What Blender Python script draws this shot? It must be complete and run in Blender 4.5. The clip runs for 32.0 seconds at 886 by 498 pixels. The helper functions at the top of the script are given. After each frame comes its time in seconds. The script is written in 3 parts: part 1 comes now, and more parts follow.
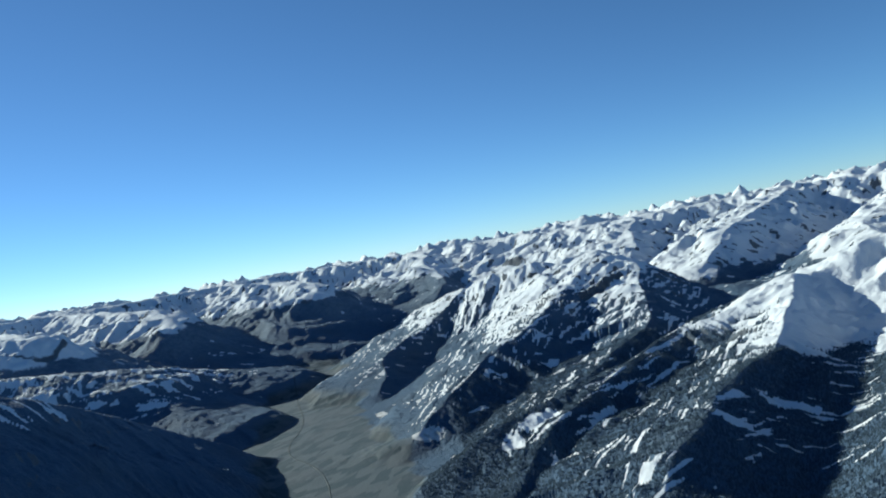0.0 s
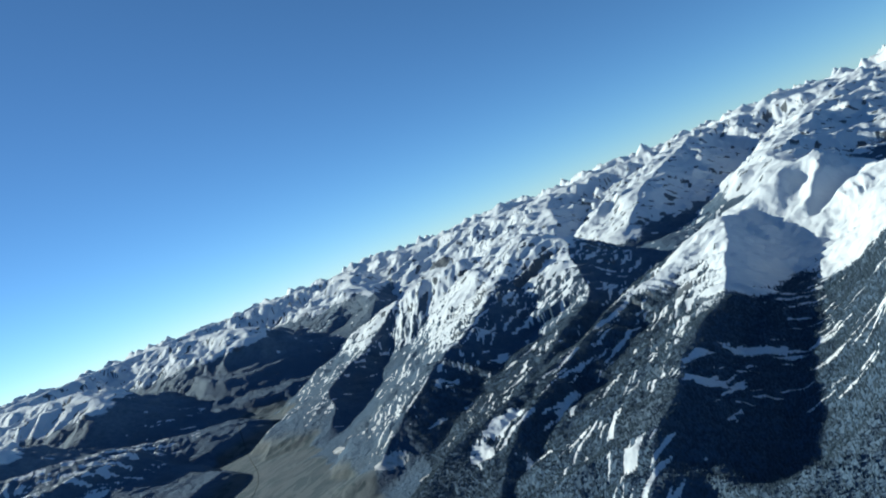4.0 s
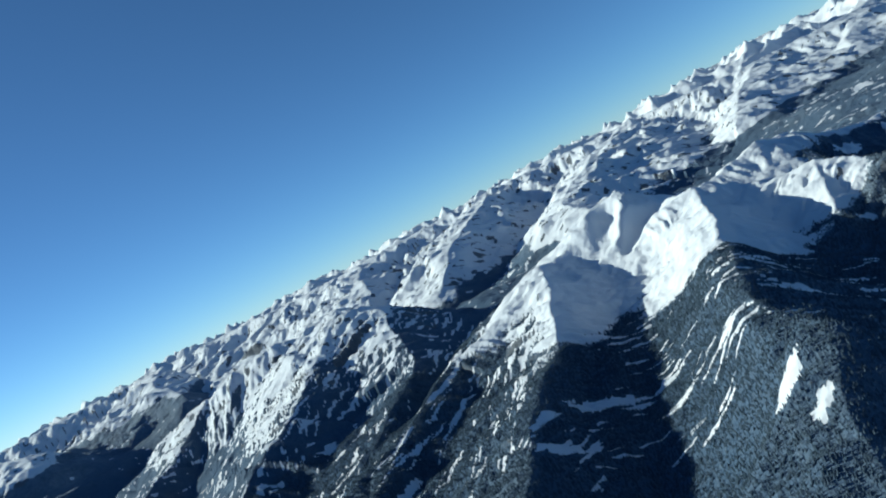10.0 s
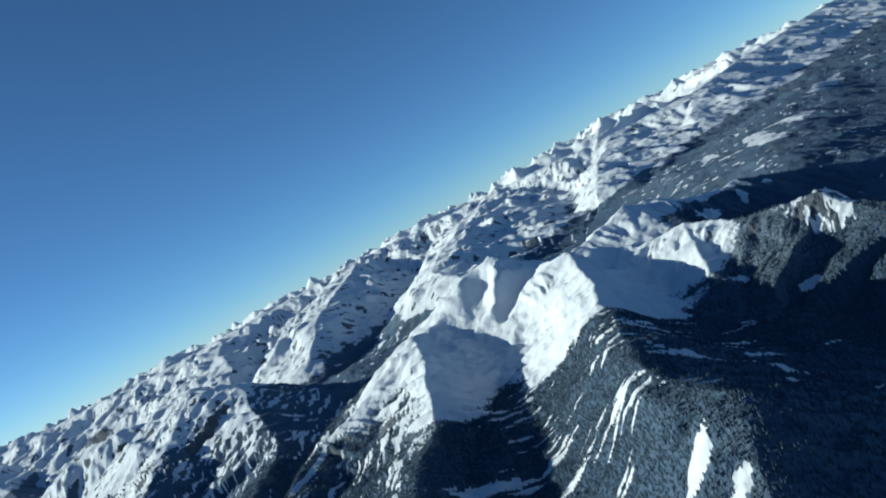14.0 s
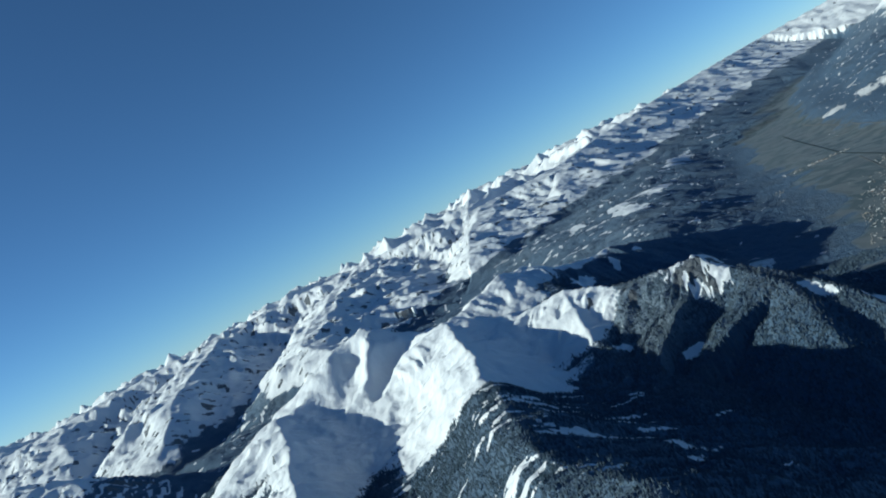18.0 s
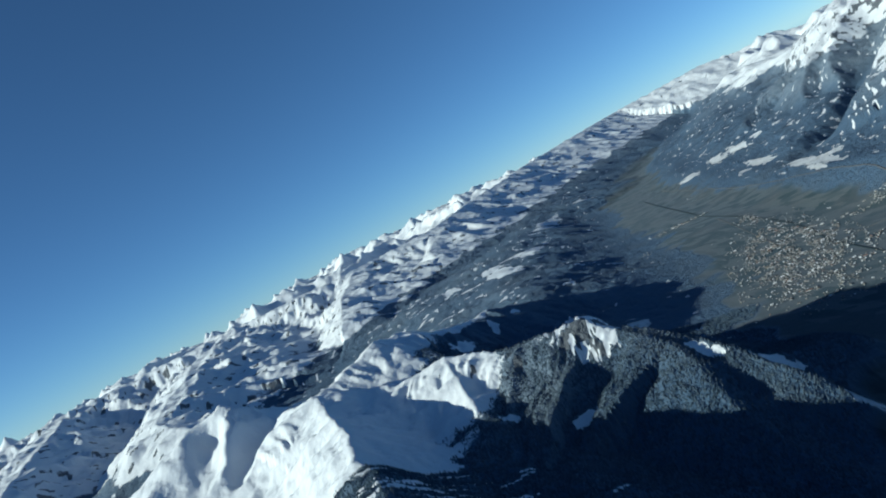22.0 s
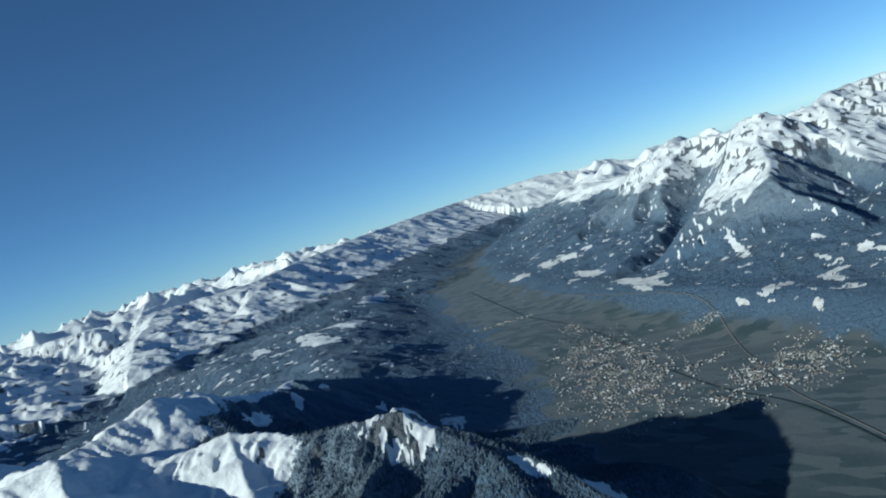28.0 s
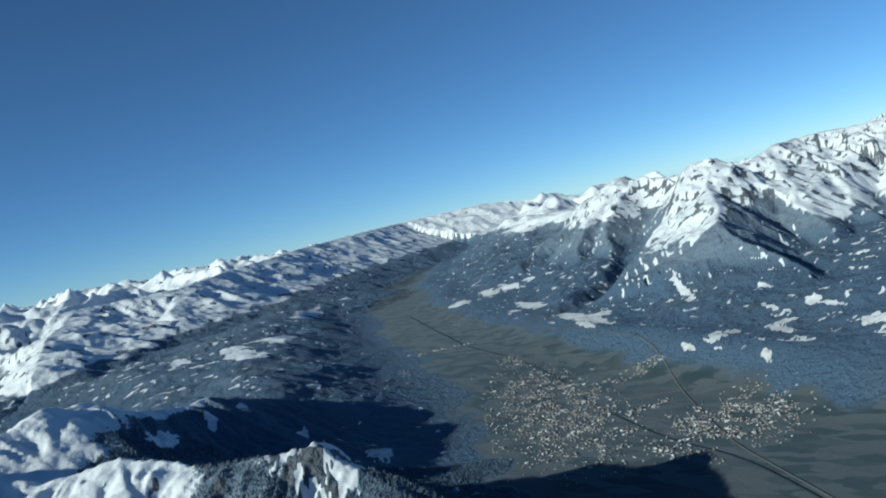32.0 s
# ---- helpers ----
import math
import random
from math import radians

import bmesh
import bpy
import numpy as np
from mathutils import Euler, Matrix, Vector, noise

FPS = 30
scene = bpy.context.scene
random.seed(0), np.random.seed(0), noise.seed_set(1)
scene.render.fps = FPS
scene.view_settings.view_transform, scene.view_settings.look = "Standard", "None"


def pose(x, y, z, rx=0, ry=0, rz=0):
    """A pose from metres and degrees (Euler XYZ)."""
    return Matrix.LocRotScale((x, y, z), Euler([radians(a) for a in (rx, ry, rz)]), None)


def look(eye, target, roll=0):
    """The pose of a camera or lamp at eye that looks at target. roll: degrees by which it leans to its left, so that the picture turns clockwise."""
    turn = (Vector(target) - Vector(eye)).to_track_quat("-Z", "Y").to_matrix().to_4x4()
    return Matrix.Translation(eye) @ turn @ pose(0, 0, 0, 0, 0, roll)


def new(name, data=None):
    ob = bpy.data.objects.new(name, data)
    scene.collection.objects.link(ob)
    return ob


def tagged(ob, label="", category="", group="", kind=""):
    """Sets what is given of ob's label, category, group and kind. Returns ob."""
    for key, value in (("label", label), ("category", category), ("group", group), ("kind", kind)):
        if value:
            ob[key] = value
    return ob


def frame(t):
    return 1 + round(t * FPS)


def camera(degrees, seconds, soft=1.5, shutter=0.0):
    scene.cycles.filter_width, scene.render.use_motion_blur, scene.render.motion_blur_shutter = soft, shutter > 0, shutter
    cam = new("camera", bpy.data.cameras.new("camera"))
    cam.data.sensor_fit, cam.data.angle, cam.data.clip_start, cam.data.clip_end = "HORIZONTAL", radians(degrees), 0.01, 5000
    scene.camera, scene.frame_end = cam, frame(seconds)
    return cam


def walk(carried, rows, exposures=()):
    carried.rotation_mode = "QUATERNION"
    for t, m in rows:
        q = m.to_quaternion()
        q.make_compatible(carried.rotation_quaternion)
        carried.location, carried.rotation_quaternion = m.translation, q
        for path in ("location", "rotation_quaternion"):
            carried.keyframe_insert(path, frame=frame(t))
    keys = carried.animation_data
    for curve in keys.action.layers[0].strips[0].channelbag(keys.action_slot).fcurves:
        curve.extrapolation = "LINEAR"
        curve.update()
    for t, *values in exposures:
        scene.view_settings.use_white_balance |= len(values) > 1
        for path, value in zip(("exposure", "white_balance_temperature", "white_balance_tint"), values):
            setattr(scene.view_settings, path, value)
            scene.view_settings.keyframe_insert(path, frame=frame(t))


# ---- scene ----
cam = camera(60.32, 32.0, soft=2.0)
PATH = [
    (0.0, pose(0.00, 0.00, 253.00, 89.766, 10.068, 31.727)),
    (0.5, pose(-2.83, 4.77, 253.18, 89.606, 11.571, 31.233)),
    (1.0, pose(-5.47, 9.56, 253.35, 89.433, 13.093, 30.642)),
    (1.5, pose(-8.10, 14.42, 253.39, 89.259, 14.576, 30.000)),
    (2.0, pose(-10.44, 19.34, 253.24, 89.110, 16.078, 29.301)),
    (2.5, pose(-12.80, 24.17, 253.17, 88.992, 17.532, 28.521)),
    (3.0, pose(-15.30, 29.02, 253.10, 88.879, 19.004, 27.655)),
    (3.5, pose(-17.80, 33.91, 252.91, 88.786, 20.470, 26.723)),
    (5.5, pose(-27.42, 53.92, 251.92, 88.527, 25.631, 22.193)),
    (6.0, pose(-29.53, 59.07, 251.65, 88.417, 26.455, 20.883)),
    (6.5, pose(-31.53, 64.18, 251.49, 88.301, 27.048, 19.564)),
    (7.0, pose(-33.25, 69.27, 251.35, 88.149, 27.417, 18.234)),
    (7.5, pose(-34.92, 74.37, 251.15, 88.020, 27.660, 16.870)),
    (8.0, pose(-36.47, 79.46, 250.79, 87.931, 27.782, 15.514)),
    (8.5, pose(-38.13, 84.58, 250.51, 87.842, 27.912, 14.128)),
    (9.0, pose(-39.64, 89.74, 250.12, 87.764, 28.009, 12.751)),
    (9.5, pose(-40.99, 95.11, 249.80, 87.650, 28.077, 11.359)),
    (10.0, pose(-42.15, 100.56, 249.58, 87.550, 28.122, 9.972)),
    (10.5, pose(-43.32, 105.87, 249.28, 87.492, 28.158, 8.583)),
    (11.0, pose(-44.39, 111.22, 249.01, 87.461, 28.214, 7.181)),
    (11.5, pose(-45.43, 116.58, 248.66, 87.452, 28.233, 5.795)),
    (12.0, pose(-46.24, 121.97, 248.22, 87.448, 28.289, 4.399)),
    (12.5, pose(-47.00, 127.51, 247.81, 87.438, 28.304, 3.005)),
    (13.0, pose(-47.65, 133.12, 247.42, 87.426, 28.312, 1.603)),
    (13.5, pose(-48.06, 138.68, 247.24, 87.422, 28.345, 0.209)),
    (14.0, pose(-48.31, 144.24, 246.88, 87.492, 28.413, -1.194)),
    (14.5, pose(-48.29, 149.67, 246.43, 87.575, 28.453, -2.575)),
    (16.5, pose(-47.85, 171.75, 244.60, 87.770, 28.259, -8.092)),
    (17.0, pose(-47.40, 177.23, 244.29, 87.769, 28.298, -9.435)),
    (17.5, pose(-46.89, 182.70, 243.96, 87.722, 28.364, -10.799)),
    (18.0, pose(-46.11, 188.20, 243.63, 87.640, 28.424, -12.133)),
    (18.5, pose(-45.31, 193.60, 243.35, 87.522, 28.464, -13.493)),
    (19.0, pose(-44.57, 198.92, 242.92, 87.426, 28.517, -14.847)),
    (19.5, pose(-43.58, 204.15, 242.63, 87.335, 28.573, -16.185)),
    (20.0, pose(-42.40, 209.42, 242.37, 87.273, 28.600, -17.533)),
    (20.5, pose(-41.22, 214.68, 242.03, 87.248, 28.547, -18.903)),
    (21.0, pose(-39.83, 219.87, 241.66, 87.253, 28.498, -20.266)),
    (21.5, pose(-38.42, 224.99, 241.26, 87.287, 28.517, -21.631)),
    (22.0, pose(-36.78, 230.16, 240.91, 87.353, 28.536, -22.995)),
    (22.5, pose(-35.03, 235.30, 240.46, 87.376, 28.415, -24.345)),
    (23.0, pose(-33.10, 240.45, 239.97, 87.362, 28.162, -25.687)),
    (23.5, pose(-31.17, 245.58, 239.62, 87.285, 27.783, -27.027)),
    (24.0, pose(-29.05, 250.60, 239.21, 87.193, 27.251, -28.328)),
    (24.5, pose(-26.83, 255.67, 238.76, 87.112, 26.452, -29.568)),
    (25.0, pose(-24.46, 260.63, 238.21, 87.084, 25.536, -30.743)),
    (25.5, pose(-21.95, 265.58, 237.73, 87.067, 24.518, -31.862)),
    (27.5, pose(-11.22, 284.41, 236.40, 87.224, 19.065, -35.705)),
    (28.0, pose(-8.27, 288.98, 235.91, 87.429, 17.632, -36.460)),
    (28.5, pose(-5.32, 293.56, 235.56, 87.572, 16.203, -37.117)),
    (29.0, pose(-2.11, 298.09, 235.45, 87.663, 14.892, -37.699)),
    (29.5, pose(0.89, 302.65, 235.29, 87.744, 13.851, -38.243)),
    (30.0, pose(3.86, 307.33, 235.04, 87.844, 13.150, -38.782)),
    (30.5, pose(6.76, 312.05, 234.60, 87.905, 12.616, -39.332)),
    (31.0, pose(9.97, 316.77, 234.15, 87.937, 12.416, -39.857)),
    (31.5, pose(13.28, 321.42, 233.52, 87.949, 12.637, -40.382)),
    (32.0, pose(16.79, 326.00, 232.86, 87.963, 12.819, -40.893)),
]
walk(cam, PATH, [(0.0, 0.46, 5800.0, -5.0), (6.0, 0.40, 5700.0, -6.0), (13.0, 0.28, 5650.0, -6.0), (20.0, 0.20, 5650.0, -6.0), (32.0, 0.16, 5650.0, -6.0)])

# The land is built at one tenth: one unit here stands for ten metres outside, so that the far ranges
# (about 48 km off) still lie inside the camera's reach.

# ---- world, sun, exposure ----
SUN_AZ, SUN_EL = -85.0, 21.0          # degrees: clockwise from +y, above the horizon
world = bpy.data.worlds.new("sky")
scene.world = world
world.use_nodes = True
wn = world.node_tree
wn.nodes.clear()
sky = wn.nodes.new("ShaderNodeTexSky")
sky.sky_type, sky.sun_disc = "NISHITA", False
sky.sun_elevation, sky.sun_rotation = radians(SUN_EL), radians(SUN_AZ)
sky.altitude, sky.air_density, sky.dust_density, sky.ozone_density = 5500, 1.1, 0.9, 4.6
wbg = wn.nodes.new("ShaderNodeBackground")
wbg.inputs[1].default_value = 0.083
wout = wn.nodes.new("ShaderNodeOutputWorld")
wn.links.new(sky.outputs[0], wbg.inputs[0])
wn.links.new(wbg.outputs[0], wout.inputs[0])

sun = new("sun", bpy.data.lights.new("sun", "SUN"))
sun.data.energy, sun.data.angle, sun.data.color = 5.0, radians(0.53), (1.0, 0.91, 0.77)
sun_from = Vector((math.sin(radians(SUN_AZ)) * math.cos(radians(SUN_EL)),
                   math.cos(radians(SUN_AZ)) * math.cos(radians(SUN_EL)), math.sin(radians(SUN_EL))))
sun.matrix_world = look(sun_from * 3000, (0, 0, 0))


# ---- materials ----
class Nodes:
    """A small node-graph writer."""

    def __init__(self, name):
        self.mat = bpy.data.materials.new(name)
        self.mat.use_nodes = True
        self.tree = self.mat.node_tree
        self.tree.nodes.clear()
        self.out = self.add("ShaderNodeOutputMaterial")

    def add(self, kind, **values):
        node = self.tree.nodes.new(kind)
        for key, value in values.items():
            node.inputs[key.replace("_", " ")].default_value = value
        return node

    def link(self, a, b):
        self.tree.links.new(a, b)

    def place(self):
        return self.add("ShaderNodeNewGeometry").outputs["Position"]

    def mark(self, name):
        node = self.add("ShaderNodeAttribute")
        node.attribute_name = name
        return node.outputs["Fac"]

    def noise(self, scale, detail=4.0, rough=0.55, at=None, stretch=None):
        node = self.add("ShaderNodeTexNoise", Scale=scale, Detail=detail, Roughness=rough)
        at = at or self.place()
        if stretch:
            mapping = self.add("ShaderNodeMapping", Scale=stretch)
            self.link(at, mapping.inputs[0])
            at = mapping.outputs[0]
        self.link(at, node.inputs["Vector"])
        return node.outputs["Fac"]

    def ramp(self, value, low, high, to_low=0.0, to_high=1.0):
        node = self.add("ShaderNodeMapRange", From_Min=low, From_Max=high, To_Min=to_low, To_Max=to_high)
        node.interpolation_type = "SMOOTHSTEP"
        self.link(value, node.inputs[0])
        return node.outputs[0]

    def math(self, op, a, b):
        node = self.add("ShaderNodeMath")
        node.operation = op
        for n, v in enumerate((a, b)):
            if isinstance(v, (int, float)):
                node.inputs[n].default_value = v
            else:
                self.link(v, node.inputs[n])
        return node.outputs[0]

    def mix(self, fac, a, b):
        node = self.add("ShaderNodeMix")
        node.data_type = "RGBA"
        for slot, v in ((0, fac), (6, a), (7, b)):
            if isinstance(v, tuple):
                node.inputs[slot].default_value = (*v, 1)
            elif isinstance(v, (int, float)):
                node.inputs[slot].default_value = v
            else:
                self.link(v, node.inputs[slot])
        return node.outputs[2]

    def finish(self, colour, rough=0.9, bump=None, strength=0.5, distance=1.0, gloss=0.2, haze_sheen=None):
        shade = self.add("ShaderNodeBsdfPrincipled")
        for slot, v in (("Base Color", colour), ("Roughness", rough), ("Specular IOR Level", gloss)):
            if isinstance(v, tuple):
                shade.inputs[slot].default_value = (*v, 1)
            elif isinstance(v, (int, float)):
                shade.inputs[slot].default_value = v
            else:
                self.link(v, shade.inputs[slot])
        if haze_sheen is not None:                                # blue-tinted sheen in place of air haze, strongest at grazing views
            self.link(haze_sheen, shade.inputs["Sheen Weight"])
            shade.inputs["Sheen Roughness"].default_value = 0.7
            shade.inputs["Sheen Tint"].default_value = (0.62, 0.78, 1.0, 1)
        if bump is not None:
            node = self.add("ShaderNodeBump", Distance=distance)
            if isinstance(strength, float):
                node.inputs["Strength"].default_value = strength
            else:
                self.link(strength, node.inputs["Strength"])
            self.link(bump, node.inputs["Height"])
            self.link(node.outputs[0], shade.inputs["Normal"])
        self.link(shade.outputs[0], self.out.inputs[0])
        return self.mat


def land_material():
    n = Nodes("land")
    coarse, mid, fine = n.noise(0.012, 5), n.noise(0.09, 5, 0.6), n.noise(0.5, 4, 0.65)
    # bluish wood colours stand in for the blue air haze over the slopes
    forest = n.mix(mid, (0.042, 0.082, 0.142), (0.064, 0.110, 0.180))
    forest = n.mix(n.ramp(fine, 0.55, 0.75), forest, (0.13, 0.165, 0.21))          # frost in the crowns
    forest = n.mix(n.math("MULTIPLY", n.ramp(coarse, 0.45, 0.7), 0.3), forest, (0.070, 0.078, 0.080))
    # hoarfrost on higher woods; its pale blue also stands in for air haze
    forest = n.mix(n.math("MULTIPLY", n.mark("frost_haze"), n.ramp(mid, 0.25, 0.7, 0.35, 0.85)), forest, (0.190, 0.235, 0.285))
    cells = n.add("ShaderNodeTexVoronoi", Scale=0.085)
    cells.distance = "CHEBYCHEV"
    stretch = n.add("ShaderNodeMapping", Scale=(1.25, 0.45, 1.0), Rotation=(0.0, 0.0, 0.6))
    n.link(n.place(), stretch.inputs[0])
    n.link(stretch.outputs[0], cells.inputs["Vector"])
    hue = n.add("ShaderNodeSeparateColor")
    n.link(cells.outputs["Color"], hue.inputs[0])
    # field colours lean to blue-green in place of haze over the valley
    field = n.mix(n.ramp(hue.outputs[0], 0.35, 0.7), (0.015, 0.030, 0.034), (0.060, 0.072, 0.076))
    field = n.mix(n.math("MULTIPLY", n.ramp(mid, 0.55, 0.75), 0.35), field, (0.042, 0.056, 0.058))
    field = n.mix(n.math("MULTIPLY", n.ramp(n.noise(0.016, 3), 0.45, 0.6), 0.5), field, (0.062, 0.066, 0.070))   # stubble and bare ground
    rock = n.mix(mid, (0.072, 0.082, 0.096), (0.165, 0.180, 0.200))
    snow = n.mix(n.noise(0.05, 4), (0.62, 0.66, 0.705), (0.69, 0.715, 0.745))
    height = n.add("ShaderNodeSeparateXYZ")
    n.link(n.place(), height.inputs[0])
    snow = n.mix(n.ramp(height.outputs[2], 35, 95), n.mix(n.ramp(n.noise(0.13, 4), 0.30, 0.55), (0.32, 0.32, 0.29), (0.58, 0.59, 0.60)), snow)   # thin, patchy snow low down
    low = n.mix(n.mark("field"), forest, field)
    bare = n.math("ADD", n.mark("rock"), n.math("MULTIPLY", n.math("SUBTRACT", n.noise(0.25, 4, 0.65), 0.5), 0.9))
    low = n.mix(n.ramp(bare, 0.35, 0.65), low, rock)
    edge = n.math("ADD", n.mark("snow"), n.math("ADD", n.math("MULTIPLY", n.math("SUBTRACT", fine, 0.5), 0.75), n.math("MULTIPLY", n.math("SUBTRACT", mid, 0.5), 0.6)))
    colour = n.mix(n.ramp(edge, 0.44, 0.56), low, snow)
    flute = n.math("ABSOLUTE", n.math("SUBTRACT", n.noise(0.075, 6, 0.6, None, (1.0, 1.0, 0.3)), 0.5), 0.0)
    bump = n.math("SUBTRACT", n.math("ADD", n.math("MULTIPLY", mid, n.ramp(n.mark("snow"), 0.3, 0.6, 3.0, 1.0)), n.math("MULTIPLY", fine, n.ramp(n.mark("snow"), 0.3, 0.6, 2.4, 0.8))), n.math("MULTIPLY", flute, 14.0))
    white = n.ramp(edge, 0.44, 0.56)
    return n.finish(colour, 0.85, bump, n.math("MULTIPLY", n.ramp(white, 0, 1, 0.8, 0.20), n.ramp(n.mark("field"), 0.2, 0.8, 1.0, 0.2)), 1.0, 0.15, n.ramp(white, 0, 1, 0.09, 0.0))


LAND = land_material()


# ---- the shape of the land ----
def lattice(ix, iy, seed):
    h = (ix.astype(np.int64) * 374761393 + iy.astype(np.int64) * 668265263 + seed * 2147483647) & 0xFFFFFFFF
    h = ((h ^ (h >> 13)) * 1274126177) & 0xFFFFFFFF
    return (h ^ (h >> 16)) * (2 * math.pi / 4294967296.0)


def perlin(x, y, seed=0):
    """Gradient noise, about -1 to 1."""
    x0, y0 = np.floor(x), np.floor(y)
    fx, fy = (x - x0), (y - y0)
    ux, uy = fx * fx * fx * (fx * (fx * 6 - 15) + 10), fy * fy * fy * (fy * (fy * 6 - 15) + 10)
    out = 0.0
    for dx, wx in ((0, 1 - ux), (1, ux)):
        for dy, wy in ((0, 1 - uy), (1, uy)):
            a = lattice(x0 + dx, y0 + dy, seed)
            out = out + (np.cos(a) * (fx - dx) + np.sin(a) * (fy - dy)) * wx * wy
    return out * 1.5


def fbm(x, y, size, octaves, seed=0, gain=0.5):
    out, amp = 0.0, 1.0
    for k in range(octaves):
        out = out + amp * perlin(x / size + 17.3 * k, y / size - 9.1 * k, seed + k)
        size, amp = size / 2.03, amp * gain
    return out


def crests(x, y, size, octaves, seed=0, gain=0.5):
    """Ridged noise, 0 in the gullies to about 1 on the crests."""
    out, amp, total, weight = 0.0, 1.0, 0.0, 1.0
    for k in range(octaves):
        v = (1 - np.abs(perlin(x / size + 11.7 * k, y / size + 5.3 * k, seed + k))).clip(0, 1) ** 2
        out, total = out + amp * v * weight, total + amp
        weight = (v * 1.6).clip(0.25, 1)
        size, amp = size / 2.07, amp * gain
    return out / total


def smooth(v, low, high):
    v = ((v - low) / (high - low)).clip(0, 1)
    return v * v * (3 - 2 * v)


def along(x, y, line):
    """Distance to a line of (x, y, value) nodes; the running length and the value at the nearest place; whether it lies to the left; how far it lies east of the line, -1 to 1."""
    line = np.array(line, float)
    best, run, rest, start = np.full(x.shape, 1e9), np.zeros(x.shape), np.zeros(x.shape), 0.0
    hand, east = np.zeros(x.shape, bool), np.zeros(x.shape)
    for a, b in zip(line[:-1], line[1:]):
        v = b[:2] - a[:2]
        size = np.hypot(*v)
        t = (((x - a[0]) * v[0] + (y - a[1]) * v[1]) / size**2).clip(0, 1)
        d = np.hypot(x - a[0] - t * v[0], y - a[1] - t * v[1])
        near = d < best
        best = np.where(near, d, best)
        run = np.where(near, start + t * size, run)
        rest = np.where(near, a[2] + t * (b[2] - a[2]), rest)
        hand = np.where(near, v[0] * (y - a[1]) - v[1] * (x - a[0]) > 0, hand)
        east = np.where(near, (x - a[0] - t * v[0]) / np.maximum(d, 1), east)
        start += size
    return best, run, rest, hand, east


def close_to(x, y, line, reach):
    """Which places lie in the box round a line, widened by reach."""
    line = np.array(line, float)
    low, high = line.min(0) - reach, line.max(0) + reach
    return (x > low[0]) & (x < high[0]) & (y > low[1]) & (y < high[1])


FLOOR = 28.0
VALLEYS = (  # valley axes: x, y, half width of the flat floor
    [(-250, 200, 90), (-500, 540, 90), (-640, 680, 95), (-800, 830, 95), (-970, 1020, 90), (-1130, 1210, 75), (-1500, 1600, 60), (-2500, 2300, 60)],
    [(-250, 200, 90), (150, 200, 120), (430, 560, 135), (545, 760, 120), (665, 1000, 85), (810, 1290, 80),
     (1030, 1680, 75), (1500, 2350, 75), (3000, 3900, 80)],
)
HOLLOWS = [(90, 690, 7, 22), (-84, 523, 4, 16), (176, 644, 9, 11)]      # cirques: x, y, depth, radius
# Ravines: depth, half width, line.
RAVINES = [(16, 36, [(1540, 1345, 0), (1387, 1298, 0), (1247, 1248, 0), (1098, 1174, 0), (1026, 1149, 0)]),
           (12, 40, [(1489, 1068, 0), (1199, 889, 0), (924, 700, 0)])]
# Troughs: how fast the sides curve up, axis nodes (x, y, height of the bottom).
TROUGHS = [
    (0.009, [(-68, 788, 147), (-53, 755, 133), (-47, 700, 119), (-50, 640, 109), (-58, 560, 102), (-64, 500, 99), (-75, 400, 86)]),
    (0.035, [(-36, 836, 166), (-48, 810, 153), (-66, 785, 146)]),
    (0.050, [(12, 824, 156), (-8, 806, 151), (-32, 782, 144)]),
    (0.010, [(84, 700, 136), (80, 640, 112), (92, 570, 92), (130, 520, 76), (190, 480, 56)]),
    (0.006, [(1540, 1345, 158), (1387, 1298, 111), (1247, 1248, 83), (1098, 1174, 69), (1026, 1149, 60), (929, 1105, 49)]),
]
